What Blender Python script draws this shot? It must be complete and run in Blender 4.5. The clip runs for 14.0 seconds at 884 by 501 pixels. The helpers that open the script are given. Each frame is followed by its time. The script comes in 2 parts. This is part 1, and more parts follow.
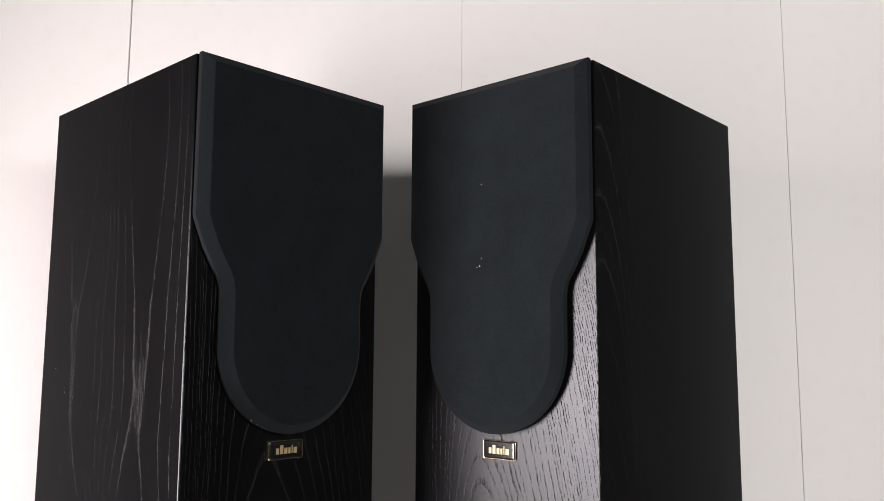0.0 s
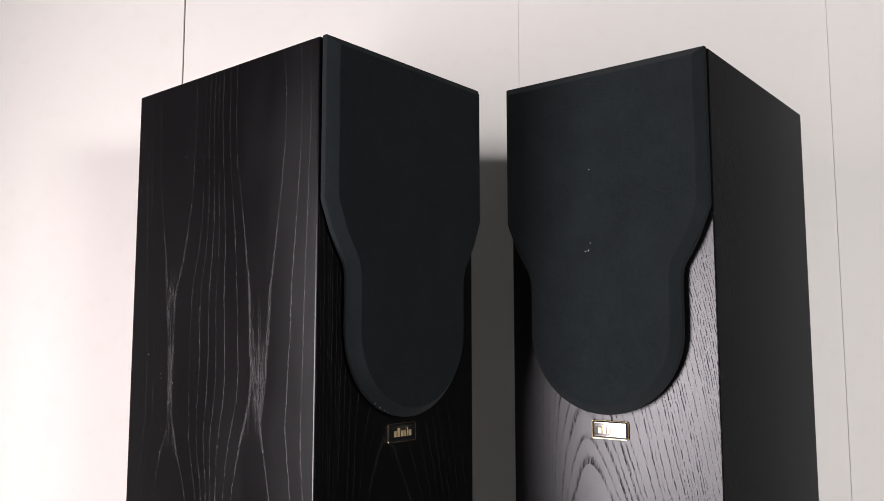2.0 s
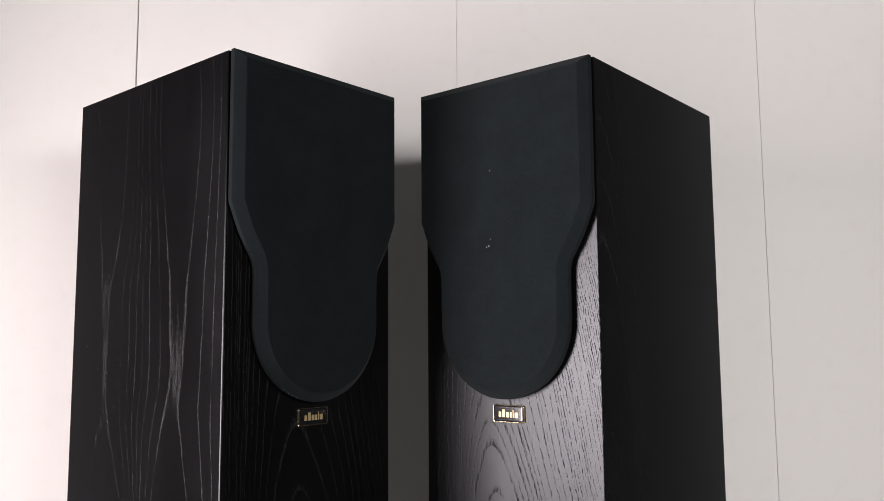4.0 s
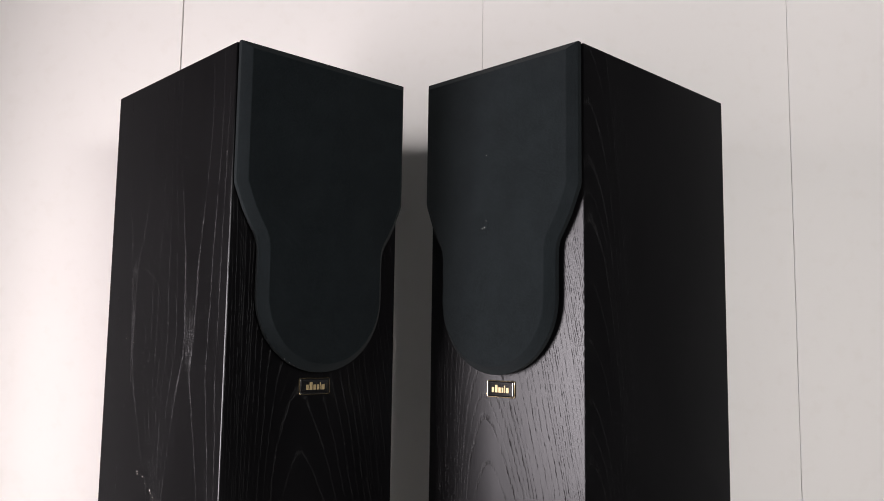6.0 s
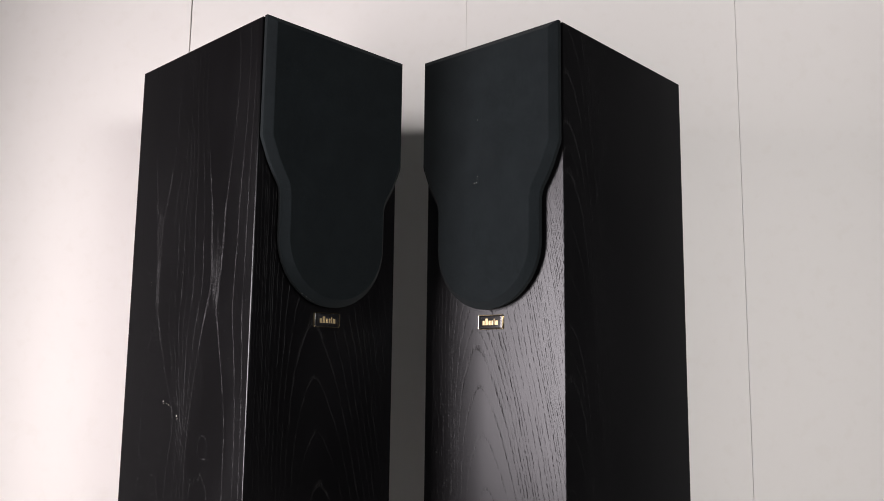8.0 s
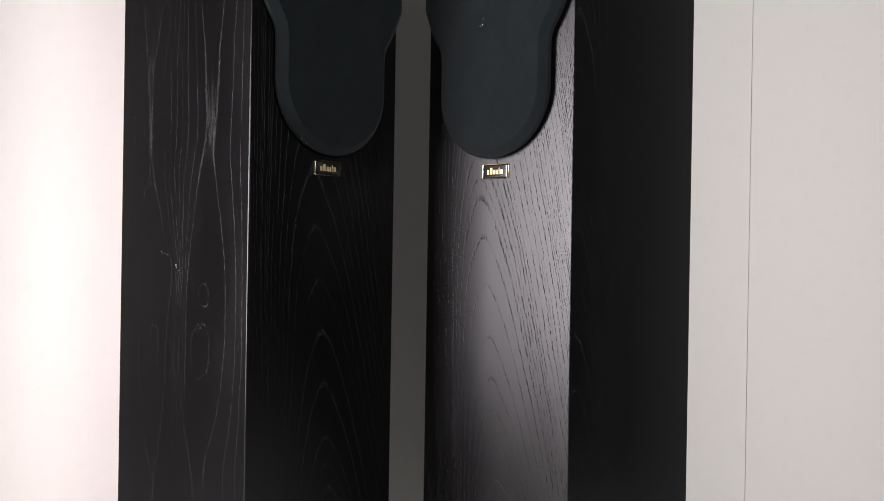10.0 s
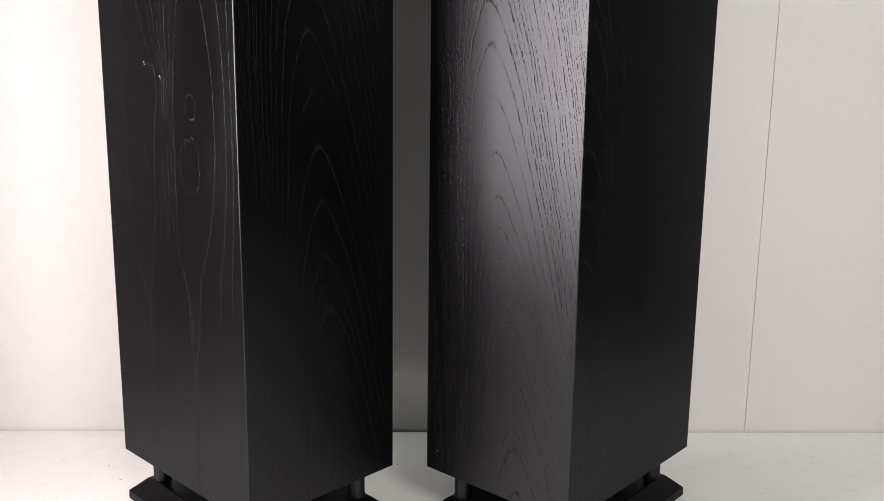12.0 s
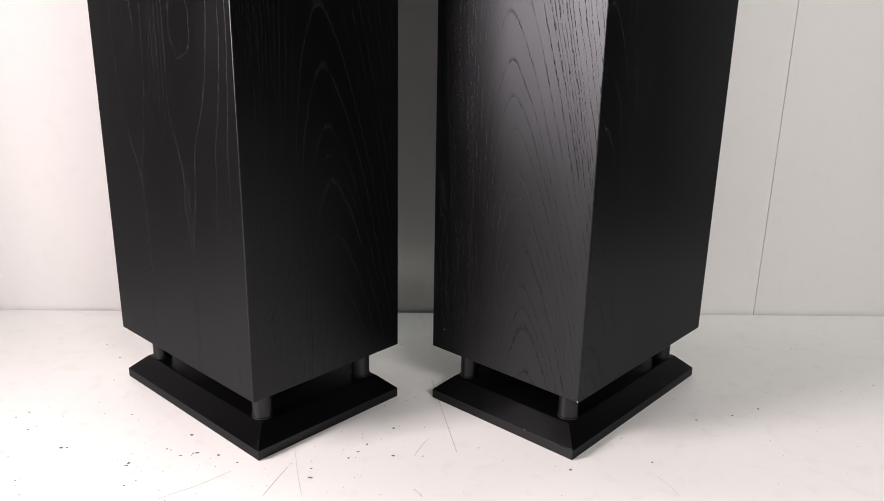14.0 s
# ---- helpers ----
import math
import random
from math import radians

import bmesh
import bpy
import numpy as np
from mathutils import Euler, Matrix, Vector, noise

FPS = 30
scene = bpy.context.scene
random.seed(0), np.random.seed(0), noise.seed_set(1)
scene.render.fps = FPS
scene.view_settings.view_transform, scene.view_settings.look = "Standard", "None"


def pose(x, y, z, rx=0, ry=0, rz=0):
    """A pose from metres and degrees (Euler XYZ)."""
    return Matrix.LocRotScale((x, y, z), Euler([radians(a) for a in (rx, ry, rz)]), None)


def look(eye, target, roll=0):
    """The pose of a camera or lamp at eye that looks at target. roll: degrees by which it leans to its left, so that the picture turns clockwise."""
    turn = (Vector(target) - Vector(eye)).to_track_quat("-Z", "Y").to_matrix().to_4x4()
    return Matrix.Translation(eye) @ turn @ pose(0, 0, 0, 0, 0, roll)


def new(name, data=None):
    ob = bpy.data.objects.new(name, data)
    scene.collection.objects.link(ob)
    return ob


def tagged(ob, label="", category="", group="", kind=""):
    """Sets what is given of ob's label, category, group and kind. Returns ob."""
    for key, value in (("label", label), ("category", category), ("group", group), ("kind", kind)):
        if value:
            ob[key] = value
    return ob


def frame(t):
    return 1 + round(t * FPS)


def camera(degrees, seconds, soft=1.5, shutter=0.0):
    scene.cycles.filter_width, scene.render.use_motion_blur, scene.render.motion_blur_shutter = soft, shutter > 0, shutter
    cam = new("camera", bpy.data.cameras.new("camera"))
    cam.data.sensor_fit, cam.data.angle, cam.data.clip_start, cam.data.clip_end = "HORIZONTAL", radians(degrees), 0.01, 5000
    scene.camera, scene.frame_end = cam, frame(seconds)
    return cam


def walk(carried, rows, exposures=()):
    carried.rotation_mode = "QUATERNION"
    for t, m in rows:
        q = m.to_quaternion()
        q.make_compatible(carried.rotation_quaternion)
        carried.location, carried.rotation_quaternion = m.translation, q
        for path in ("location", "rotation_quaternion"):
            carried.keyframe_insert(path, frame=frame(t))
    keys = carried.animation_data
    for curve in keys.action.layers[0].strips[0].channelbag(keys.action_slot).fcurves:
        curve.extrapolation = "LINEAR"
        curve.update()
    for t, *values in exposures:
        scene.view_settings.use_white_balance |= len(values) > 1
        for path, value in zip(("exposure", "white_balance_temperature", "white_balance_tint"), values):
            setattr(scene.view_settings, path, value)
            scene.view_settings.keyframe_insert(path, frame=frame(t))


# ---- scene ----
LENS = 56.46
cam = camera(LENS, 14.0, soft=0.9)
# seconds, eye x y z, tilt, roll, heading
PATH = [
    (0.0, 0.0221, -0.6507, 0.7073, 97.064, -0.300, -1.451),
    (0.5, 0.0222, -0.6245, 0.7088, 96.967, -0.130, -1.652),
    (1.0, -0.0006, -0.6196, 0.7084, 96.604, -0.115, -1.942),
    (1.5, -0.0644, -0.6289, 0.7072, 96.180, -0.134, -2.819),
    (2.0, -0.1166, -0.6508, 0.7045, 96.110, 0.076, -4.673),
    (2.5, -0.1413, -0.6732, 0.7034, 96.058, 0.324, -6.063),
    (3.0, -0.1333, -0.6832, 0.7027, 96.012, 0.348, -6.213),
    (3.5, -0.0827, -0.6980, 0.7009, 95.949, 0.712, -5.290),
    (3.7, -0.0575, -0.7030, 0.6979, 96.173, 0.651, -4.750),
    (5.8, 0.0789, -0.7376, 0.6808, 95.812, -0.813, 2.284),
    (6.0, 0.0600, -0.7434, 0.6713, 96.205, -0.790, 1.970),
    (6.5, 0.0294, -0.8201, 0.6366, 96.971, -0.576, 0.251),
    (7.0, 0.0222, -0.8497, 0.6165, 98.065, -0.620, -0.589),
    (7.2, 0.0292, -0.8507, 0.6063, 98.631, -0.556, -0.443),
    (9.3, 0.0140, -0.8423, 0.5575, 93.402, -0.944, -1.353),
    (9.5, 0.0176, -0.8345, 0.5540, 92.385, -0.971, -1.017),
    (10.0, 0.0088, -0.8259, 0.5400, 89.836, -0.915, -1.554),
    (10.5, 0.0084, -0.8146, 0.5284, 87.366, -0.830, -1.492),
    (11.0, 0.0113, -0.8003, 0.5142, 85.064, -0.723, -1.405),
    (11.5, 0.0128, -0.7910, 0.5066, 82.156, -0.530, -1.372),
    (12.0, 0.0110, -0.7765, 0.4972, 79.536, -0.660, -1.243),
    (12.5, 0.0090, -0.7645, 0.4837, 77.190, -0.778, -1.137),
    (13.0, 0.0023, -0.7515, 0.4785, 74.724, -0.999, -1.189),
    (13.5, 0.0043, -0.7408, 0.4737, 72.958, -0.967, -1.081),
    (14.0, 0.0005, -0.7352, 0.4672, 71.988, -0.995, -1.375),
]
EXPOSURES = [(0.0, 0.08), (1.5, 0.06), (3.0, -0.08), (6.0, -0.08), (6.5, -0.12), (7.2, -0.18), (9.3, -0.02), (11.5, 0.0), (14.0, -0.06)]
walk(cam, [(t, pose(*row)) for t, *row in PATH], EXPOSURES)

# ---- light: a soft box on either side and a ceiling strip, plus an added wall fill, in a dim studio ----
world = bpy.data.worlds.new("world")
scene.world = world
world.use_nodes = True
world.node_tree.nodes["Background"].inputs[0].default_value = (0.5, 0.52, 0.55, 1)
world.node_tree.nodes["Background"].inputs[1].default_value = 0.01


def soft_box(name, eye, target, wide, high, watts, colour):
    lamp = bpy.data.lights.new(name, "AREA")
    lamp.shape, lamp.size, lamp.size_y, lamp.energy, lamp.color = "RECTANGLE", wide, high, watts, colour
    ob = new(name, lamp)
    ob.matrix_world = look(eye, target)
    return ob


soft_box("softbox_right", (0.60, -1.20, 0.95), (0.74, 0.4, 0.40), 0.6, 0.22, 16.5, (1.0, 0.945, 0.93))
soft_box("softbox_left", (-1.05, -0.475, 0.65), (0.1, -0.93, 0.63), 0.50, 0.72, 47.0, (1.0, 0.885, 0.895))
# added fill lamp: stands in for the left soft box's spill on the wall
soft_box("wall_fill_left", (-1.20, -0.35, 0.55), (-1.15, 0.4, 0.45), 0.3, 0.5, 3.2, (1.0, 0.89, 0.89))
soft_box("ceiling_light", (0.05, 0.345, 2.42), (0.05, 0.345, 0.0), 1.2, 0.08, 9.5, (0.95, 1.0, 0.96))


# ---- materials ----
class Nodes:
    """A node material with short ways to chain arithmetic."""

    def __init__(self, name):
        self.mat = bpy.data.materials.new(name)
        self.mat.use_nodes = True
        self.tree = self.mat.node_tree
        self.bsdf = self.tree.nodes["Principled BSDF"]

    def put(self, kind, **inputs):
        node = self.tree.nodes.new(kind)
        for key, value in inputs.items():
            self.plug(node.inputs[key.replace("_", " ")], value)
        return node

    def plug(self, socket, value):
        if isinstance(value, bpy.types.NodeSocket):
            self.tree.links.new(value, socket)
        else:
            socket.default_value = value

    def op(self, what, a, b=0.0, c=0.0):
        node = self.tree.nodes.new("ShaderNodeMath")
        node.operation = what
        for socket, value in zip(node.inputs, (a, b, c)):
            self.plug(socket, value)
        return node.outputs[0]

    def coords(self):
        node = self.tree.nodes.new("ShaderNodeTexCoord")
        sep = self.put("ShaderNodeSeparateXYZ", Vector=node.outputs["Object"])
        return node.outputs["Object"], sep.outputs[0], sep.outputs[1], sep.outputs[2]

    def xyz(self, x, y, z):
        return self.put("ShaderNodeCombineXYZ", X=x, Y=y, Z=z).outputs[0]

    def noise(self, vector, scale, detail=3.0, rough=0.55):
        return self.put("ShaderNodeTexNoise", Vector=vector, Scale=scale, Detail=detail, Roughness=rough).outputs["Fac"]

    def ramp(self, value, low, high, to_low=0.0, to_high=1.0):
        node = self.tree.nodes.new("ShaderNodeMapRange")
        node.interpolation_type = "SMOOTHSTEP"
        for key, v in (("Value", value), ("From Min", low), ("From Max", high), ("To Min", to_low), ("To Max", to_high)):
            self.plug(node.inputs[key], v)
        return node.outputs[0]

    def profile(self, value, points):
        """A smooth curve through points of (input, output)."""
        node = self.put("ShaderNodeFloatCurve", Value=value)
        curve = node.mapping.curves[0]
        curve.points[0].location, curve.points[1].location = points[0], points[-1]
        for p in points[1:-1]:
            curve.points.new(*p)
        node.mapping.update()
        return node.outputs[0]

    def mix(self, factor, a, b):
        node = self.tree.nodes.new("ShaderNodeMix")
        node.data_type = "RGBA"
        self.plug(node.inputs[0], factor)
        self.plug(node.inputs[6], a)
        self.plug(node.inputs[7], b)
        return node.outputs[2]

    def bump(self, height, strength, distance):
        node = self.put("ShaderNodeBump", Height=height, Strength=strength, Distance=distance)
        self.tree.links.new(node.outputs[0], self.bsdf.inputs["Normal"])

    def lacquer(self, colour, rough, gloss, height, strength, distance):
        """A thin satin lacquer over a matt ground: the gloss has no long halo."""
        relief = self.put("ShaderNodeBump", Height=height, Strength=strength, Distance=distance).outputs[0]
        ground = self.put("ShaderNodeBsdfDiffuse", Color=colour, Normal=relief)
        shine = self.put("ShaderNodeBsdfAnisotropic", Color=(0.91, 0.95, 1.0, 1), Roughness=rough, Normal=relief)
        shine.distribution = "BECKMANN"
        edge = self.put("ShaderNodeFresnel", IOR=1.45, Normal=relief)
        blend = self.put("ShaderNodeMixShader")
        self.plug(blend.inputs[0], self.op("MULTIPLY", self.op("MULTIPLY_ADD", edge.outputs[0], 0.35, 0.0222), gloss))
        self.tree.links.new(ground.outputs[0], blend.inputs[1])
        self.tree.links.new(shine.outputs[0], blend.inputs[2])
        self.tree.links.new(blend.outputs[0], self.tree.nodes["Material Output"].inputs["Surface"])

    def set(self, **inputs):
        for key, value in inputs.items():
            self.plug(self.bsdf.inputs[key.replace("_", " ")], value)
        return self.mat


def stained(n, u, z, grain, seed, show):
    """Satin black stain over open-pored ash. grain: 0 to 1 where earlywood pores gather. The pores are pale, matt and sunk."""
    dash = n.noise(n.xyz(n.op("MULTIPLY", u, 1500.0), seed + 7.0, n.op("MULTIPLY", z, 260.0)), 1.0, 2.0, 0.5)
    tuft = n.noise(n.xyz(n.op("MULTIPLY", u, 420.0), seed + 8.0, n.op("MULTIPLY", z, 45.0)), 1.0, 2.0, 0.5)
    long = n.noise(n.xyz(n.op("MULTIPLY", u, 70.0), seed + 9.0, n.op("MULTIPLY", z, 16.0)), 1.0, 2.0, 0.5)
    pores = n.op("MULTIPLY", n.op("MULTIPLY", grain, n.ramp(dash, 0.43, 0.56)), n.ramp(tuft, 0.34, 0.58, 0.3, 1.0))
    pores = n.op("MULTIPLY", pores, n.ramp(long, 0.30, 0.60, 0.5, 1.0))
    fine = n.noise(n.xyz(n.op("MULTIPLY", u, 900.0), seed + 11.0, n.op("MULTIPLY", z, 34.0)), 1.0, 2.0, 0.5)
    pores = n.op("MAXIMUM", pores, n.op("MULTIPLY", n.ramp(fine, 0.62, 0.78), 0.07))
    cloud = n.noise(n.xyz(n.op("MULTIPLY", u, 14.0), seed + 5.0, n.op("MULTIPLY", z, 5.0)), 1.0, 4.0)
    base = n.mix(n.ramp(cloud, 0.3, 0.7), STAIN_DARK, STAIN_LIGHT)
    colour = n.mix(n.op("MULTIPLY", pores, show), base, PORE_PALE)
    rough = n.op("MULTIPLY_ADD", pores, 0.12, n.ramp(cloud, 0.25, 0.75, 0.36, 0.40))
    n.lacquer(colour, rough, n.op("MULTIPLY_ADD", pores, -0.92 * GLOSS, GLOSS), n.op("MULTIPLY", pores, -1.0), 0.42, 0.0004)
    return n.mat


def waver(n, u, z, seed, much):
    """Slow and fine unsteadiness of the grain, in metres across it."""
    slow = n.noise(n.xyz(n.op("MULTIPLY", u, 9.0), seed, n.op("MULTIPLY", z, 5.0)), 1.0, 2.0)
    wob = n.noise(n.xyz(n.op("MULTIPLY", u, 60.0), seed + 3.1, n.op("MULTIPLY", z, 22.0)), 1.0, 3.0)
    fine = n.noise(n.xyz(n.op("MULTIPLY", u, 90.0), seed + 4.3, n.op("MULTIPLY", z, 130.0)), 1.0, 2.0)
    total = n.op("MULTIPLY", n.op("SUBTRACT", slow, 0.5), 0.016 * much)
    total = n.op("MULTIPLY_ADD", n.op("SUBTRACT", wob, 0.5), 0.0065 * much, total)
    return n.op("MULTIPLY_ADD", n.op("SUBTRACT", fine, 0.5), 0.0016, total)


def flat_sawn(name, across, axis, period, flank, seed, show, drift=(), reach=None):
    """Cathedral grain: stacked arches, apex up, round a leaning axis (place at z = 0.5, lean per metre).
    flank: steepness near the apex, roundness, and how the two flanks straighten away from it."""
    n = Nodes(name)
    _, x, y, z = n.coords()
    u = x if across == "x" else n.op("ADD", y, DEEP / 2)
    side = n.op("ADD", u, waver(n, u, z, seed, 0.55))
    side = n.op("SUBTRACT", side, n.op("MULTIPLY_ADD", n.op("SUBTRACT", z, 0.5), axis[1], axis[0]))
    steep, soft, left, right = flank
    d = n.op("SQRT", n.op("MULTIPLY_ADD", side, side, soft * soft))
    rise = n.op("MULTIPLY", n.op("SUBTRACT", d, soft), steep)
    for way, more in ((-1.0, left), (1.0, right)):
        out = n.op("MAXIMUM", n.op("SUBTRACT", n.op("MULTIPLY", side, way), 0.02), 0.0)
        rise = n.op("MULTIPLY_ADD", n.op("MULTIPLY", out, out), more, rise)
    height = n.op("ADD", z, rise)
    rings = n.op("DIVIDE", n.op("SUBTRACT", height, axis[2]), period)
    if drift:
        rings = n.op("ADD", rings, n.op("SUBTRACT", n.profile(height, drift), 0.5))
    rings = n.op("ADD", rings, 40.0)
    saw = n.op("FRACT", rings)
    weight = n.put("ShaderNodeTexWhiteNoise", Vector=n.xyz(n.op("FLOOR", rings), seed, 0.0)).outputs["Value"]
    width = n.ramp(weight, 0.0, 1.0, 0.12, 0.26)
    band = n.op("MULTIPLY", n.ramp(saw, 0.0, 0.02), n.ramp(saw, 0.04, width, 1.0, 0.0))
    second = n.op("MULTIPLY", n.op("MULTIPLY", n.ramp(saw, 0.48, 0.50), n.ramp(saw, 0.52, 0.64, 1.0, 0.0)), n.ramp(weight, 0.45, 0.95, 0.0, 0.75))
    band = n.op("MULTIPLY", n.op("MAXIMUM", band, second), n.ramp(weight, 0.0, 0.6, 0.65, 1.0))
    if reach:
        band = n.op("MULTIPLY", band, n.ramp(u, reach[0], reach[1], 1.0, 0.12))
    return stained(n, u, z, band, seed, show)


def paired_columns(name, columns, shares, ovals, seed, show):
    """Two columns of long ovals that open and pinch along the board. columns: rows of height, middle, half width.
    shares: grain lines before, between and behind them, as shares of the gap. ovals: closed knots inside them."""
    n = Nodes(name)
    _, x, y, z = n.coords()
    u = n.op("ADD", y, DEEP / 2)
    w = n.op("ADD", u, waver(n, u, z, seed, 0.45))
    edges, grain = [], 0.0

    def line(at, half, strength):
        off = n.op("ABSOLUTE", n.op("SUBTRACT", w, at))
        return n.op("MULTIPLY", n.ramp(off, 0.0, half, 1.0, 0.0), strength)

    for rows in columns:
        middle, half = n.profile(z, [(a, b) for a, b, _ in rows]), n.profile(z, [(a, c) for a, _, c in rows])
        near, far = n.op("SUBTRACT", middle, half), n.op("ADD", middle, half)
        edges += [near, far]
        # strands thicken and fill the neck where the column pinches
        tight = n.ramp(half, 0.006, 0.016, 1.0, 0.0)
        thick = n.op("MULTIPLY_ADD", n.ramp(half, 0.008, 0.026, 1.0, 0.0), 0.0020, 0.0009)
        for edge in (near, far):
            grain = n.op("MAXIMUM", grain, line(edge, thick, 1.0))
        inside = n.ramp(n.op("ABSOLUTE", n.op("SUBTRACT", w, middle)), n.op("MULTIPLY", half, 0.8), n.op("ADD", half, 0.004), 0.85, 0.0)
        strand = n.noise(n.xyz(n.op("MULTIPLY", w, 560.0), seed + 2.0, n.op("MULTIPLY", z, 14.0)), 1.0, 2.0, 0.5)
        grain = n.op("MAXIMUM", grain, n.op("MULTIPLY", n.op("MULTIPLY", inside, tight), n.ramp(strand, 0.42, 0.60, 0.08, 1.0)))
    gaps = ((0.0, edges[0]), (edges[1], edges[2]), (edges[3], DEEP))
    for (a, b), lines in zip(gaps, shares):
        for share, strength in lines:
            at = n.op("ADD", n.op("MULTIPLY", a, 1.0 - share), n.op("MULTIPLY", b, share))
            grain = n.op("MAXIMUM", grain, line(at, 0.0008, strength))
    for cu, cz, ru, rz, strength in ovals:
        p, q = n.op("DIVIDE", n.op("SUBTRACT", w, cu), ru), n.op("DIVIDE", n.op("SUBTRACT", z, cz), rz)
        ring = n.op("SQRT", n.op("MULTIPLY_ADD", p, p, n.op("MULTIPLY", q, q)))
        ring = n.op("MULTIPLY_ADD", n.op("SUBTRACT", n.noise(n.xyz(n.op("MULTIPLY", u, 110.0), seed + cz, n.op("MULTIPLY", z, 60.0)), 1.0, 2.0), 0.5), 0.9, ring)
        off = n.op("MULTIPLY", n.op("ABSOLUTE", n.op("SUBTRACT", ring, 1.0)), ru)
        grain = n.op("MAXIMUM", grain, n.op("MULTIPLY", n.ramp(off, 0.0, 0.0014, 1.0, 0.0), strength))
    return stained(n, u, z, grain, seed, show)


WIDE, DEEP, BOTTOM, TOP = 0.2, 0.2693, 0.0665, 0.9487
FRONT = -DEEP / 2
STAIN_DARK, STAIN_LIGHT, PORE_PALE, GLOSS = (0.0026, 0.0025, 0.0028, 1), (0.0035, 0.0034, 0.0038, 1), (0.021, 0.0196, 0.0192, 1), 0.80
COLUMN_FRONT = ((0.10, 0.094, 0.003), (0.16, 0.093, 0.003), (0.22, 0.092, 0.004), (0.25, 0.0915, 0.0085), (0.28, 0.0885, 0.0108), (0.315, 0.0905, 0.0175), (0.341, 0.0893, 0.028),
                (0.372, 0.0845, 0.033), (0.42, 0.0795, 0.0375), (0.461, 0.079, 0.039), (0.511, 0.078, 0.0365), (0.556, 0.0775, 0.029), (0.602, 0.0775, 0.0195), (0.635, 0.076, 0.0105),
                (0.66, 0.071, 0.0085), (0.705, 0.0695, 0.0115), (0.746, 0.070, 0.0144), (0.803, 0.070, 0.0225), (0.872, 0.073, 0.033), (0.937, 0.0755, 0.033))
COLUMN_BACK = ((0.10, 0.186, 0.003), (0.20, 0.186, 0.003), (0.275, 0.1865, 0.004), (0.30, 0.188, 0.013), (0.369, 0.190, 0.028), (0.408, 0.191, 0.031), (0.459, 0.190, 0.034), (0.516, 0.187, 0.0367),
               (0.558, 0.196, 0.027), (0.58, 0.1975, 0.021), (0.606, 0.199, 0.011), (0.626, 0.198, 0.004), (0.65, 0.200, 0.002), (0.70, 0.200, 0.0035), (0.747, 0.2015, 0.0075),
               (0.775, 0.1985, 0.0135), (0.815, 0.1975, 0.0215), (0.867, 0.199, 0.028), (0.94, 0.200, 0.031))
veneer_left_side = paired_columns("black_ash_side_left", (COLUMN_FRONT, COLUMN_BACK),
                                  (((0.24, 0.8), (0.52, 1.0)), ((0.16, 0.7), (0.32, 0.9), (0.43, 0.55), (0.53, 0.8), (0.64, 0.8), (0.76, 0.6)), ((0.40, 0.4), (0.58, 0.6), (0.80, 0.4))),
                                  ((0.0825, 0.485, 0.0085, 0.012, 0.5), (0.087, 0.426, 0.018, 0.029, 0.5), (0.185, 0.424, 0.011, 0.023, 0.6)), 4.2, 0.34)
RING_DRIFT = ((0.0, 0.5), (0.19, 0.5), (0.2206, 0.58), (0.244, 0.07), (0.282, 0.0), (0.341, 0.14), (0.4157, 0.73), (0.463, 0.73), (0.50, 0.52), (0.541, 0.40), (0.593, 0.5), (1.0, 0.5))
veneer_right_front = flat_sawn("black_ash_front_right", "x", (-0.0115, -0.105, 0.593), 0.047, (3.0, 0.012, 130.0, 40.0), 9.4, 0.33, RING_DRIFT)
veneer_left_front = flat_sawn("black_ash_front_left", "x", (-0.0095, -0.075, 0.5013), 0.0575, (3.0, 0.012, 120.0, 45.0), 1.7, 0.4)
veneer_right_side = flat_sawn("black_ash_side_right", "y", (0.010, -0.01, 0.56), 0.055, (2.3, 0.010, 60.0, 110.0), 13.8, 0.26, (), (0.06, 0.10))


def black_paint(name, colour, rough, grain):
    n = Nodes(name)
    pos, x, y, z = n.coords()
    cloud = n.noise(pos, 22.0, 4.0)
    dots = n.noise(pos, grain, 2.0)
    c = n.mix(n.ramp(cloud, 0.3, 0.7), (*colour, 1), tuple(v * 1.5 for v in colour) + (1,))
    n.lacquer(c, n.ramp(cloud, 0.2, 0.8, rough - 0.05, rough + 0.05), 0.8, dots, 0.2, 0.0004)
    return n.mat


plate_black = black_paint("black_lacquered_wood", (0.0020, 0.0019, 0.0020), 0.31, 900)
foot_black = black_paint("black_turned_metal", (0.007, 0.0068, 0.0068), 0.42, 1500)
dark_studio = black_paint("dark_studio_paint", (0.018, 0.018, 0.019), 0.8, 60)
# greyer than the other studio walls: an added bounce for frontal fill
grey_bounce = black_paint("grey_bounce_paint", (0.11, 0.117, 0.113), 0.8, 60)


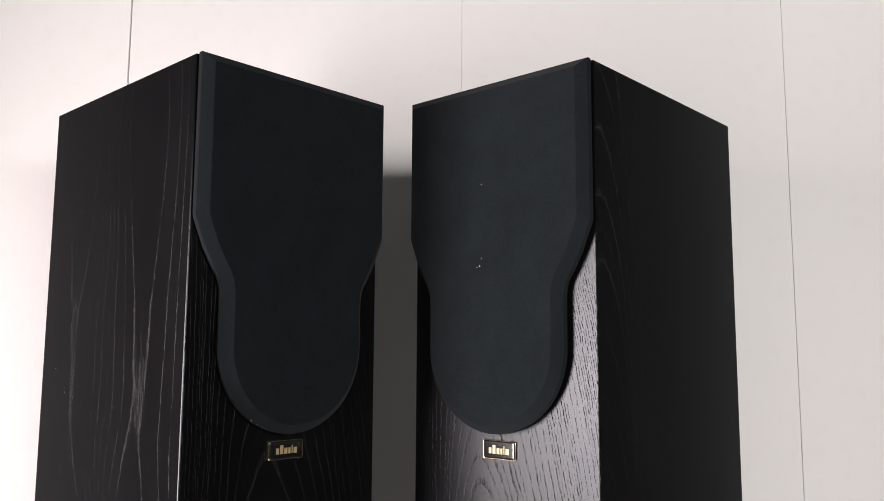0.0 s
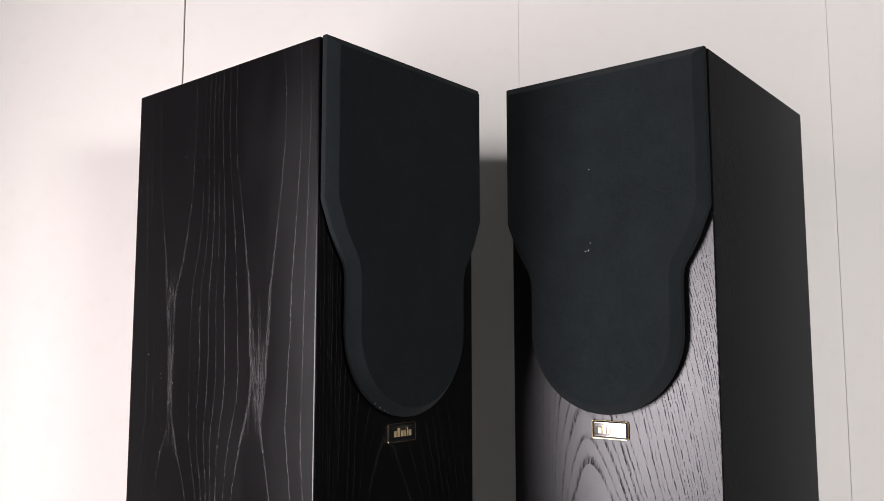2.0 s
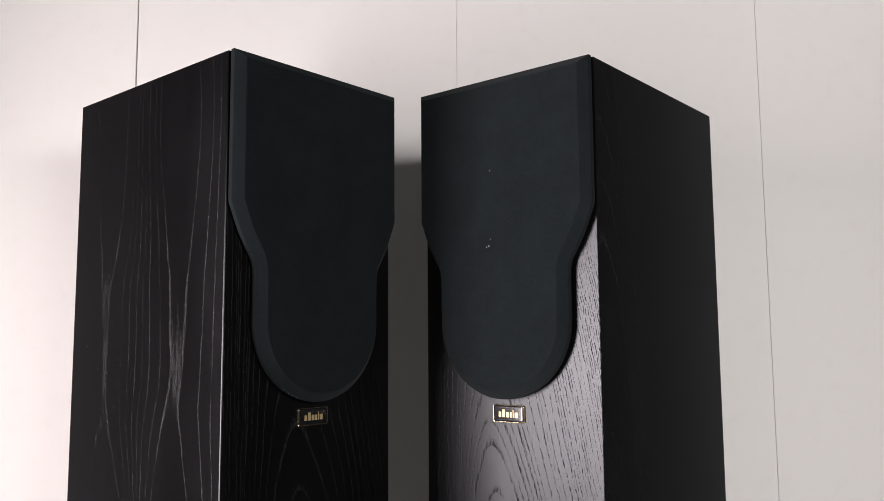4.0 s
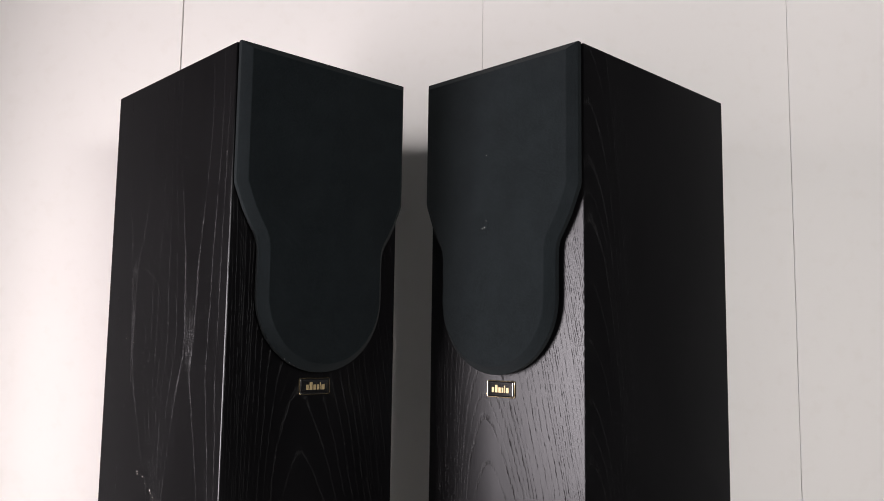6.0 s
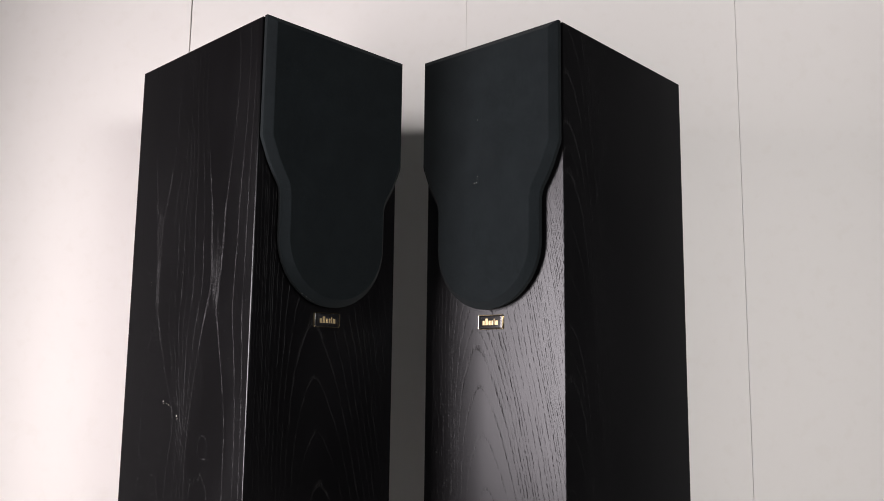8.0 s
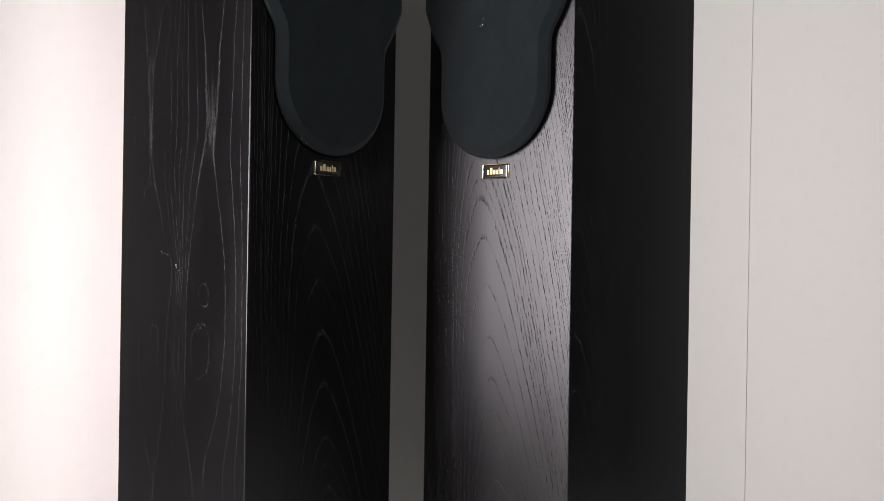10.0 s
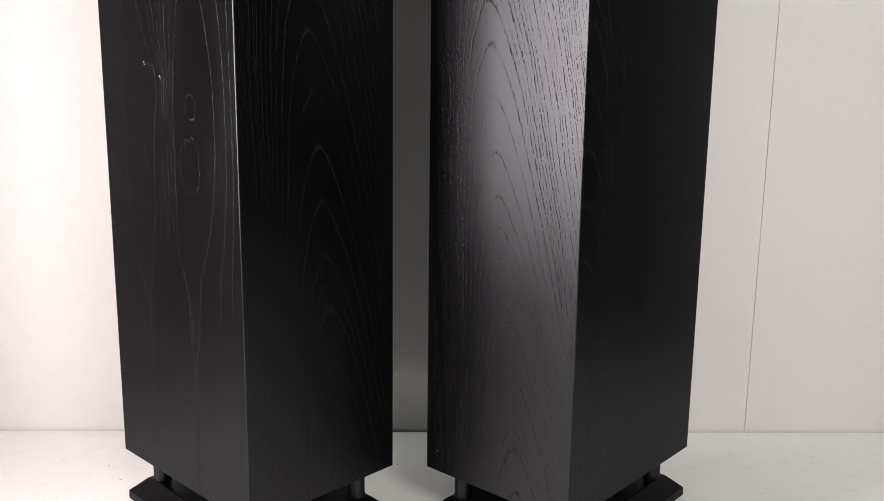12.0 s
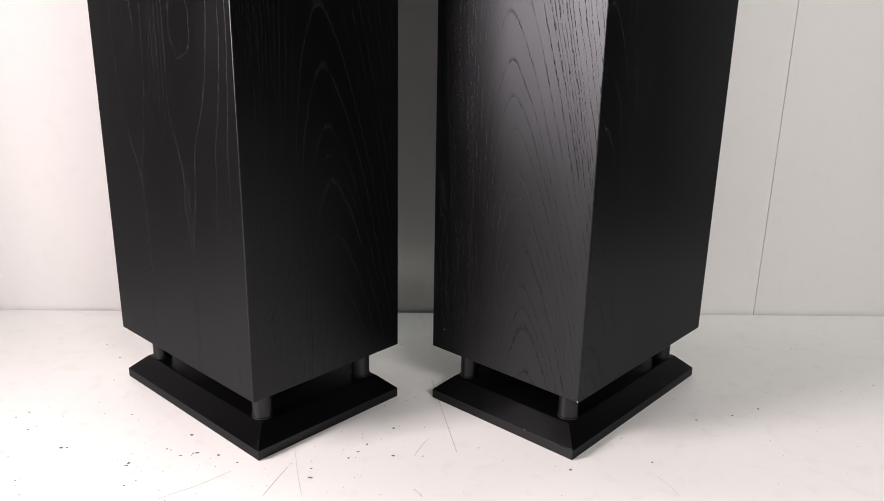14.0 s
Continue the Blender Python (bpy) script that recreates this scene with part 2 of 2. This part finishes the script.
def make_cloth():
    n = Nodes("black_speaker_cloth")
    pos, x, y, z = n.coords()
    weave = n.op("MULTIPLY", n.op("SINE", n.op("MULTIPLY", x, 5200.0)), n.op("SINE", n.op("MULTIPLY", z, 5200.0)))
    fuzz = n.noise(pos, 1400.0, 2.0, 0.7)
    patch = n.noise(pos, 26.0, 5.0, 0.65)
    lint = n.ramp(n.noise(pos, 520.0, 1.0), 0.77, 0.80)
    c = n.mix(n.ramp(patch, 0.3, 0.75), (0.0046, 0.0062, 0.0070, 1), (0.0068, 0.0091, 0.0102, 1))
    c = n.mix(n.op("MULTIPLY", n.ramp(fuzz, 0.42, 0.68), 0.6), c, (0.0150, 0.0192, 0.0213, 1))
    c = n.mix(n.op("MULTIPLY", lint, 0.16), c, (0.12, 0.13, 0.13, 1))
    n.bump(n.op("MULTIPLY_ADD", fuzz, 1.0, n.op("MULTIPLY", weave, 0.25)), 0.5, 0.0004)
    return n.set(Base_Color=c, Roughness=0.95, Specular_IOR_Level=0.0, Sheen_Weight=0.03, Sheen_Roughness=0.6)


cloth = make_cloth()


def make_white(name, colour, rough, stain):
    n = Nodes(name)
    pos, x, y, z = n.coords()
    cloud = n.noise(pos, 2.3, 5.0)
    mottled = n.noise(pos, 45.0, 4.0)
    skin = n.noise(pos, 420.0, 2.0)
    c = n.mix(n.op("MULTIPLY", n.ramp(cloud, 0.35, 0.7), 0.6), (*colour, 1), tuple(v * 0.965 for v in colour) + (1,))
    c = n.mix(n.op("MULTIPLY", n.ramp(mottled, 0.52, 0.72), stain), c, tuple(v * s for v, s in zip(colour, (0.86, 0.83, 0.78))) + (1,))
    n.bump(n.op("MULTIPLY_ADD", mottled, 0.8, skin), 0.08, 0.0006)
    return n.set(Base_Color=c, Roughness=n.ramp(mottled, 0.3, 0.7, rough - 0.05, rough + 0.06))


wall_white = make_white("white_panel_laminate", (0.80, 0.79, 0.775), 0.62, 0.12)
floor_white = make_white("worn_white_painted_board", (0.84, 0.832, 0.808), 0.42, 0.3)


def plain(name, colour, rough, metal=0.0, coat=0.0):
    n = Nodes(name)
    pos, x, y, z = n.coords()
    v = n.noise(pos, 900.0, 3.0)
    c = n.mix(v, tuple(a * 0.8 for a in colour) + (1,), tuple(min(1, a * 1.15) for a in colour) + (1,))
    return n.set(Base_Color=c, Roughness=rough, Metallic=metal, Coat_Weight=coat, Coat_Roughness=0.14)


badge_black = plain("glossy_black_resin", (0.006, 0.006, 0.0065), 0.2, 0.0, 1.0)
badge_gold = plain("pale_gold_metal", (0.78, 0.62, 0.36), 0.22, 1.0)
letter_gold = plain("gold_print", (0.42, 0.33, 0.18), 0.4, 0.4)
debris_grey = plain("grey_grit", (0.17, 0.16, 0.145), 0.9)
crack_black = plain("black_open_crack", (0.001, 0.001, 0.001), 0.9)
scratch_grey = plain("scratch_grey", (0.42, 0.39, 0.35), 0.8)
chip_white = plain("bare_chip", (0.55, 0.52, 0.48), 0.8)


# ---- building helpers ----
def mesh_from(bm, name, materials, smooth=False, crease=35):
    bmesh.ops.recalc_face_normals(bm, faces=bm.faces)
    me = bpy.data.meshes.new(name)
    bm.to_mesh(me)
    bm.free()
    for m in materials:
        me.materials.append(m)
    if smooth:
        me.polygons.foreach_set("use_smooth", [True] * len(me.polygons))
        me.set_sharp_from_angle(angle=radians(crease))
        me.polygons.foreach_set("use_smooth", [p.area < 0.004 for p in me.polygons])
    return me


def part(name, bm, material, parent, label="", smooth=False, crease=35):
    materials = material if isinstance(material, (list, tuple)) else [material]
    ob = new(name, mesh_from(bm, name, materials, smooth, crease))
    ob.parent = parent
    return tagged(ob, label)


def box(bm, x0, x1, y0, y1, z0, z1, bevel=0.0, segments=2):
    made = bmesh.ops.create_cube(bm, size=1.0)["verts"]
    for v in made:
        v.co = Vector(((x0 + x1) / 2 + v.co.x * (x1 - x0), (y0 + y1) / 2 + v.co.y * (y1 - y0), (z0 + z1) / 2 + v.co.z * (z1 - z0)))
    if bevel:
        edges = list({e for v in made for e in v.link_edges})
        bmesh.ops.bevel(bm, geom=edges, offset=bevel, segments=segments, affect="EDGES", profile=0.5)
    return bm


def loft(bm, loops):
    """Closed skin through loops of equally many points, capped at both ends."""
    rows = [[bm.verts.new(p) for p in loop] for loop in loops]
    n = len(rows[0])
    for a, b in zip(rows, rows[1:]):
        for i in range(n):
            bm.faces.new((a[i], a[(i + 1) % n], b[(i + 1) % n], b[i]))
    bm.faces.new(rows[0])
    bm.faces.new(list(reversed(rows[-1])))
    return bm


def turned(bm, x, y, profile, sides=40):
    """A turned post: profile of (radius, height)."""
    return loft(bm, [[(x + r * math.cos(2 * math.pi * i / sides), y + r * math.sin(2 * math.pi * i / sides), z) for i in range(sides)] for r, z in profile])


def inset(points, d):
    """The closed outline of 2D points moved inwards by d (points run counter-clockwise)."""
    out = []
    n = len(points)
    for i in range(n):
        p, q, r = Vector(points[i - 1]), Vector(points[i]), Vector(points[(i + 1) % n])
        a, b = (q - p).normalized(), (r - q).normalized()
        na, nb = Vector((-a.y, a.x)), Vector((-b.y, b.x))
        m = (na + nb).normalized()
        out.append(q + m * (d / max(0.4, m.dot(na))))
    return out


# ---- setting ----
WALL_Y = 0.404


def build_setting():
    # back wall: tall white panels with open joints, on a dark backing
    wall = new("wall_back", mesh_from(box(bmesh.new(), -2.4, 2.4, WALL_Y + 0.019, WALL_Y + 0.12, -0.09, 2.5), "wall_back", [dark_studio]))
    tagged(wall, "white laminate wall of tall flat panels with thin joints", "wall", kind="structure")
    joints = [(-1.2423, 0.001), (-0.8038, 0.0006), (-0.3653, 0.0019), (0.0732, 0.0003), (0.5058, 0.0006), (0.9443, 0.001)]
    for (a, ga), (b, gb) in zip(joints, joints[1:]):
        part("panel", box(bmesh.new(), a + ga / 2, b - gb / 2, WALL_Y, WALL_Y + 0.017, -0.02, 2.45, 0.0003, 1), wall_white, wall)
    floor = new("floor", mesh_from(box(bmesh.new(), FLOOR_X[0], FLOOR_X[1], -0.95, WALL_Y - 0.0035, -0.03, 0.0), "floor", [floor_white]))
    tagged(floor, "white painted floor board with grit, scuffs and hairline scratches", "floor", kind="structure")
    under = new("floor_studio", mesh_from(box(bmesh.new(), -2.4, 2.4, -2.6, WALL_Y + 0.1, -0.09, -0.03), "floor_studio", [dark_studio]))
    tagged(under, "dark matt studio floor around the white board", "floor", kind="structure")
    # room out of view; its front wall is grey to bounce light into the gap
    for name, dims in (("wall_left", (-2.5, -2.4, -2.6, WALL_Y + 0.12, -0.09, 2.5)), ("wall_right", (2.4, 2.5, -2.6, WALL_Y + 0.12, -0.09, 2.5)),
                       ("wall_front", (-2.5, 2.5, -2.7, -2.6, -0.09, 2.5)), ("ceiling", (-2.5, 2.5, -2.7, WALL_Y + 0.12, 2.5, 2.6))):
        ob = new(name, mesh_from(box(bmesh.new(), *dims), name, [grey_bounce if name == "wall_front" else dark_studio]))
        tagged(ob, ("grey" if name == "wall_front" else "dark") + " matt painted unseen studio " + ("ceiling" if name == "ceiling" else "wall"), name.split("_")[0], kind="structure")


FLOOR_X = (-1.2, 0.94)
build_setting()


# ---- the two speakers ----
def grille_outline():
    """Outline of the grille in x and z, counter-clockwise seen from the front; wide shoulders, waist and round foot."""
    half = WIDE / 2
    side = [(half, TOP - 0.0005), (half, 0.8155), (half - 0.0006, 0.8125), (half - 0.0016, 0.8098), (half - 0.0102, 0.7888), (half - 0.0170, 0.7762),
            (half - 0.0222, 0.7680), (half - 0.0245, 0.7632), (half - 0.0258, 0.7570), (half - 0.0262, 0.7480), (half - 0.0262, 0.7260)]
    r = half - 0.0262
    arc = [(r * math.cos(a), 0.712 + r * math.sin(a)) for a in (-math.pi * k / 48 for k in range(49))]
    left = [(-x, z) for x, z in reversed(side)]
    ring = side + arc + left
    return list(reversed(ring))


def tower_speaker(where, turn, outer, front_veneer, side_veneer):
    """outer: -1 or 1, the side of the cabinet that shows."""
    speaker = new("tower_speaker")
    speaker.matrix_world = pose(*where, 0.0, 0, 0, turn)
    # cabinet
    bm = box(bmesh.new(), -WIDE / 2, WIDE / 2, FRONT, -FRONT, BOTTOM, TOP, 0.0011, 2)
    for f in bm.faces:
        f.material_index = 0 if abs(f.normal.y) > 0.75 else 1
    part("cabinet", bm, [front_veneer, side_veneer], speaker, "black-stained ash veneer cabinet with visible grain", True)
    # grille: cloth over a bevelled board, standing just off the baffle
    ring = grille_outline()
    levels = [(0.0012, 0.003), (0.0002, 0.0036), (0.0, 0.0045), (0.0, 0.0082), (0.0003, 0.0088), (0.0074, 0.0159), (0.0079, 0.0163), (0.0086, 0.0165)]
    bm = loft(bmesh.new(), [[(p[0], FRONT - y, p[1]) for p in inset(ring, d)] for d, y in levels])
    grille = part("grille", bm, cloth, speaker, "black cloth grille with bevelled rim and rounded lower end", True, 18)
    for x, z in ((-0.075, 0.925), (0.075, 0.925), (-0.05, 0.72), (0.05, 0.72)):
        peg = box(bmesh.new(), x - 0.004, x + 0.004, FRONT - 0.005, FRONT + 0.004, z - 0.004, z + 0.004, 0.001, 1)
        part("peg", peg, foot_black, grille)
    # badge: domed black plate in a thin gold rim, with six gold strokes
    bw, bh, bz, bx = 0.0356, 0.0163, 0.6246, outer * 0.0012

    def rounded(w, h, r, y, n=6):
        pts = []
        for cx, cz, a0 in ((w / 2 - r, h / 2 - r, 0), (-w / 2 + r, h / 2 - r, 90), (-w / 2 + r, -h / 2 + r, 180), (w / 2 - r, -h / 2 + r, 270)):
            pts += [(bx + cx + r * math.cos(radians(a0 + 90 * k / n)), FRONT - y, bz + cz + r * math.sin(radians(a0 + 90 * k / n))) for k in range(n + 1)]
        return pts

    badge = part("badge", loft(bmesh.new(), [rounded(bw - 0.001, bh - 0.001, 0.0016, -0.0005), rounded(bw - 0.001, bh - 0.001, 0.0016, 0.0014),
                 rounded(bw - 0.0022, bh - 0.0022, 0.0014, 0.0019), rounded(bw - 0.005, bh - 0.005, 0.001, 0.0021)]), badge_black, speaker, "small glossy black name badge", True)
    bm = bmesh.new()
    loops = [rounded(bw, bh, 0.0021, 0.0), rounded(bw, bh, 0.0021, 0.0013), rounded(bw - 0.0006, bh - 0.0006, 0.0018, 0.0017), rounded(bw - 0.0014, bh - 0.0014, 0.0014, 0.0016), rounded(bw - 0.0016, bh - 0.0016, 0.0013, 0.0006)]
    rows = [[bm.verts.new(p) for p in loop] for loop in loops]
    for a, b in zip(rows, rows[1:]):
        for i in range(len(a)):
            bm.faces.new((a[i], a[(i + 1) % len(a)], b[(i + 1) % len(a)], b[i]))
    part("rim", bm, badge_gold, badge, "thin pale gold rim", True)
    x = bx - 0.0108
    for wide, high in ((0.0031, 0.0047), (0.0034, 0.0068), (0.0032, 0.0047), (0.0022, 0.0047), (0.0011, 0.0066), (0.0036, 0.0047)):
        part("emblem_bar", box(bmesh.new(), x, x + wide, FRONT - 0.0025, FRONT - 0.002, bz - 0.0034, bz - 0.0034 + high * 1.08, 0.0002, 1), letter_gold, badge, "gold bar of the badge")
        x += wide + 0.00105
    # base plate: square-edged board with a wide sloping top edge
    ox, oy = WIDE / 2 - 0.0018, DEEP / 2 + 0.0006
    rim, slope, high = 0.0118, 0.0185, 0.0285

    def ring4(d, z):
        return [(-ox + d, -oy + d, z), (ox - d, -oy + d, z), (ox - d, oy - d, z), (-ox + d, oy - d, z)]

    bm = loft(bmesh.new(), [ring4(0.0006, 0.0), ring4(0, 0.0006), ring4(0, rim - 0.0008), ring4(0.0008, rim), ring4(slope - 0.0006, high - 0.0004), ring4(slope + 0.001, high)])
    plate = part("base_plate", bm, plate_black, speaker, "black wooden base plate with a broad sloping edge")
    for sx in (-1, 1):
        for sy in (-1, 1):
            cx, cy = sx * (WIDE / 2 - 0.031), sy * (DEEP / 2 - 0.0315)
            foot = part("foot", turned(bmesh.new(), cx, cy, [(0.0098, high), (0.0104, high + 0.0008), (0.0104, BOTTOM - 0.001), (0.0100, BOTTOM + 0.0005)]), foot_black, speaker, "short round black post", True)
            part("collar", turned(bmesh.new(), cx, cy, [(0.0108, high - 0.0004), (0.0114, high + 0.0004), (0.0112, high + 0.0016), (0.0104, high + 0.0022)]), foot_black, foot, "", True)
    # chipped edges and scuffs, and specks on the grille cloth
    rnd = random.Random(int(turn) + 77)

    def chip(parent, at, size, flat):
        bm = bmesh.new()
        pts = []
        for k in range(7):
            a = 2 * math.pi * k / 7
            r = size * rnd.uniform(0.55, 1.2)
            pts.append((r * math.cos(a) * rnd.uniform(0.6, 1.1), r * math.sin(a)))
        loops = []
        for d, s in ((-0.0002, 1.0), (0.00012, 0.85)):
            loop = []
            for p, q in pts:
                if flat == "side":
                    loop.append((at[0] + outer * d, at[1] + p * s, at[2] + q * s))
                elif flat == "front":
                    loop.append((at[0] + p * s, at[1] - d, at[2] + q * s))
                else:
                    loop.append((at[0] + p * s, at[1] + q * s, at[2] + d))
            loops.append(loop)
        part("chip", loft(bm, loops), chip_white, parent, "pale chip or speck on the black surface")

    def crack(points):
        """A short open split along the grain of the outer side."""
        bm = bmesh.new()
        loops = []
        for k, (y, z) in enumerate(points):
            half = 0.0003 if 0 < k < len(points) - 1 else 0.0001
            loops.append([(outer * (WIDE / 2 + d), FRONT + y + w * half, z) for d, w in ((-0.0002, -1), (0.00008, -1), (0.00008, 1), (-0.0002, 1))])
        part("crack", loft(bm, loops), crack_black, speaker, "thin dark split in the veneer")

    if outer < 0:
        crack(((0.0578, 0.1433), (0.0572, 0.134), (0.0580, 0.1246)))
        crack(((0.0209, 0.0965), (0.0200, 0.086), (0.0203, 0.0748)))
        chip(speaker, (0.066, FRONT - 0.0001, 0.0685), 0.0005, "front")
        for y, z, s in ((0.1707, 0.5314, 0.0011), (0.1697, 0.5290, 0.0007), (0.163, 0.5292, 0.0004), (0.1575, 0.5278, 0.0006), (0.139, 0.5164, 0.0011), (0.1372, 0.5140, 0.0006),
                        (0.151, 0.5215, 0.0003), (0.132, 0.5105, 0.0004), (0.215, 0.668, 0.0006), (0.216, 0.672, 0.0004), (0.196, 0.664, 0.0006), (0.238, 0.69, 0.0005)):
            chip(speaker, (-WIDE / 2, FRONT + y, z), s, "side")
        for x, z, d in ((-0.046, 0.0105, 0.0006), (0.03, 0.0095, 0.0004), (0.062, 0.0075, 0.0005)):
            chip(plate, (x, -oy + 0.0002, z), d, "front")
        # dust on the lower rim of the cloth
        for x, z, d in ((-0.042, 0.6515, 0.0006), (-0.036, 0.6480, 0.0007), (-0.031, 0.6455, 0.0005), (-0.0265, 0.6438, 0.0006)):
            chip(grille, (x, FRONT - 0.0088, z), d, "front")
    else:
        crack(((0.0300, 0.178), (0.0306, 0.166), (0.0323, 0.1554), (0.0365, 0.143), (0.0435, 0.1304)))
        crack(((0.0480, 0.1722), (0.0510, 0.160), (0.0542, 0.1458), (0.0570, 0.137), (0.0588, 0.1306)))
        chip(speaker, (-0.0823, FRONT - 0.0001, 0.092), 0.0007, "front")
        chip(speaker, (WIDE / 2 - 0.001, FRONT - 0.0001, BOTTOM + 0.0014), 0.0009, "front")
        for k in range(9):
            x = -ox + 0.004 + 0.005 * k + rnd.uniform(-0.002, 0.002)
            chip(plate, (x, -oy + 0.0002, rim - rnd.uniform(0.0008, 0.0035)), rnd.uniform(0.0004, 0.0010), "front")
        for k in range(5):
            chip(plate, (rnd.uniform(-0.05, ox), -oy + 0.0002, rim - rnd.uniform(0.0005, 0.0015)), rnd.uniform(0.0003, 0.0007), "front")
        # pale specks on the cloth
        for x, z, s in ((-0.008, 0.7825, 0.0009), (-0.011, 0.7815, 0.0005), (-0.006, 0.789, 0.0004), (-0.006, 0.855, 0.0004)):
            chip(grille, (x, FRONT - 0.0166, z), s, "front")
    return speaker


def centre_of(corner, turn, outer):
    c = Matrix.Rotation(radians(turn), 2) @ Vector((-outer * WIDE / 2, DEEP / 2))
    return (corner[0] + c.x, corner[1] + c.y)


for corner, turn, outer, mats, note in (((-0.1624, 0.0), 45.625, -1, (veneer_left_front, veneer_left_side), "with a scratched side"),
                                        ((0.1624, 0.0022), -43.572, 1, (veneer_right_front, veneer_right_side), "with a chipped base plate edge")):
    s = tower_speaker(centre_of(corner, turn, outer), turn, outer, *mats)
    tagged(s, "black ash tower speaker " + note + " on white", "speaker", "pair of tower speakers")


# ---- grit and scratches on the white floor ----
def floor_litter():
    rnd = random.Random(5)
    verts, faces = [], []

    def crumb(x, y, size, stretch=1.0, turn=0.0):
        n, base = 7, len(verts)
        for z, s in ((0.0001, 1.0), (0.0004, 0.7)):
            for k in range(n):
                a = 2 * math.pi * k / n
                r = size * rnd.uniform(0.6, 1.15) * s
                px, py = r * math.cos(a) * stretch, r * math.sin(a)
                verts.append((x + px * math.cos(turn) - py * math.sin(turn), y + px * math.sin(turn) + py * math.cos(turn), z))
        for k in range(n):
            faces.append((base + k, base + (k + 1) % n, base + n + (k + 1) % n, base + n + k))
        faces.append(tuple(base + n + k for k in range(n)))

    for x, y, s in ((-0.414, 0.282, 1.0), (-0.369, 0.179, 1.0), (-0.37, 0.0255, 1.8), (-0.364, 0.0258, 1.4), (-0.291, -0.003, 1.6), (-0.2915, -0.0075, 1.3), (-0.242, 0.052, 1.7), (-0.227, 0.0163, 1.5),
                    (-0.231, 0.0153, 1.0), (-0.204, 0.0121, 1.5), (-0.182, -0.0014, 1.2), (-0.105, -0.0283, 1.5), (-0.1057, -0.0124, 1.1), (-0.07, 0.0073, 1.3), (-0.0255, 0.0674, 1.4), (-0.0238, 0.0117, 1.4),
                    (-0.0525, 0.0335, 1.0), (0.156, -0.0137, 1.5), (0.2435, 0.0, 1.2), (0.3624, 0.0974, 1.2), (0.3988, 0.1134, 1.4), (0.3172, 0.0868, 1.1), (0.5678, 0.1746, 1.0), (-0.42, 0.0615, 1.1), (-0.282, -0.042, 1.2)):
        crumb(x, y, s * 0.0011, rnd.uniform(0.9, 1.7), rnd.uniform(0, 3))
    for x, y, s in ((-0.384, 0.242, 1.0), (-0.4355, 0.0995, 0.9), (-0.4453, 0.0881, 0.8), (-0.3938, 0.0909, 0.7), (-0.3199, 0.0952, 0.8), (-0.2602, 0.0238, 0.9), (-0.2735, -0.0335, 0.8),
                    (-0.3896, -0.0338, 0.9), (-0.061, 0.0191, 0.9), (0.0066, 0.0108, 1.0), (-0.0219, 0.2872, 0.9), (-0.2427, 0.0109, 1.2), (-0.2555, 0.0215, 0.8)):
        crumb(x, y, s * 0.0011, rnd.uniform(1.0, 2.2), rnd.uniform(-0.4, 0.4))
    for k in range(230):
        x = rnd.uniform(-0.5, 0.0) if rnd.random() < 0.72 else rnd.uniform(0.0, 0.6)
        y = rnd.uniform(-0.1, 0.16) if rnd.random() < 0.8 else rnd.uniform(0.1, 0.39)
        crumb(x, y, rnd.choice((0.00025, 0.0003, 0.0004, 0.0005, 0.0006)), rnd.uniform(0.8, 2.0), rnd.uniform(0, 3))
    me = bpy.data.meshes.new("floor_grit")
    me.from_pydata(verts, [], faces)
    me.materials.append(debris_grey)
    tagged(new("floor_grit", me), "scattered dark specks of grit on the white floor", "grit", kind="stuff")


def hairline(points, width):
    """A thin curved scratch that lies on the floor."""
    curve = bpy.data.curves.new("scratch", "CURVE")
    curve.dimensions, curve.bevel_depth, curve.bevel_resolution = "3D", width, 1
    line = curve.splines.new("NURBS")
    line.points.add(len(points) - 1)
    for p, (x, y) in zip(line.points, points):
        p.co = (x, y, 0.00005, 1)
    line.use_endpoint_u, line.order_u = True, 3
    curve.materials.append(scratch_grey)
    tagged(new("floor_scratch", curve), "hairline grey scratch in the white floor paint", "scratch", "floor scratches")


floor_litter()
hairline(((0.018, 0.185), (0.0215, 0.16), (0.0294, 0.104), (0.036, 0.06), (0.0421, 0.0185)), 0.00022)
hairline(((-0.1299, -0.0095), (-0.137, -0.03), (-0.1462, -0.0593)), 0.0002)
hairline(((-0.1848, -0.0167), (-0.2116, -0.0429), (-0.228, -0.052), (-0.2431, -0.0639)), 0.0002)
hairline(((0.012, 0.045), (0.004, 0.03), (-0.002, 0.012)), 0.00016)
hairline(((-0.002, -0.047), (0.002, -0.053), (0.006, -0.06)), 0.0003)
hairline(((-0.1276, 0.0254), (-0.1166, -0.0313), (-0.1083, -0.0593)), 0.0001)
hairline(((0.2412, -0.0255), (0.2512, -0.0401), (0.254, -0.0589)), 0.0001)
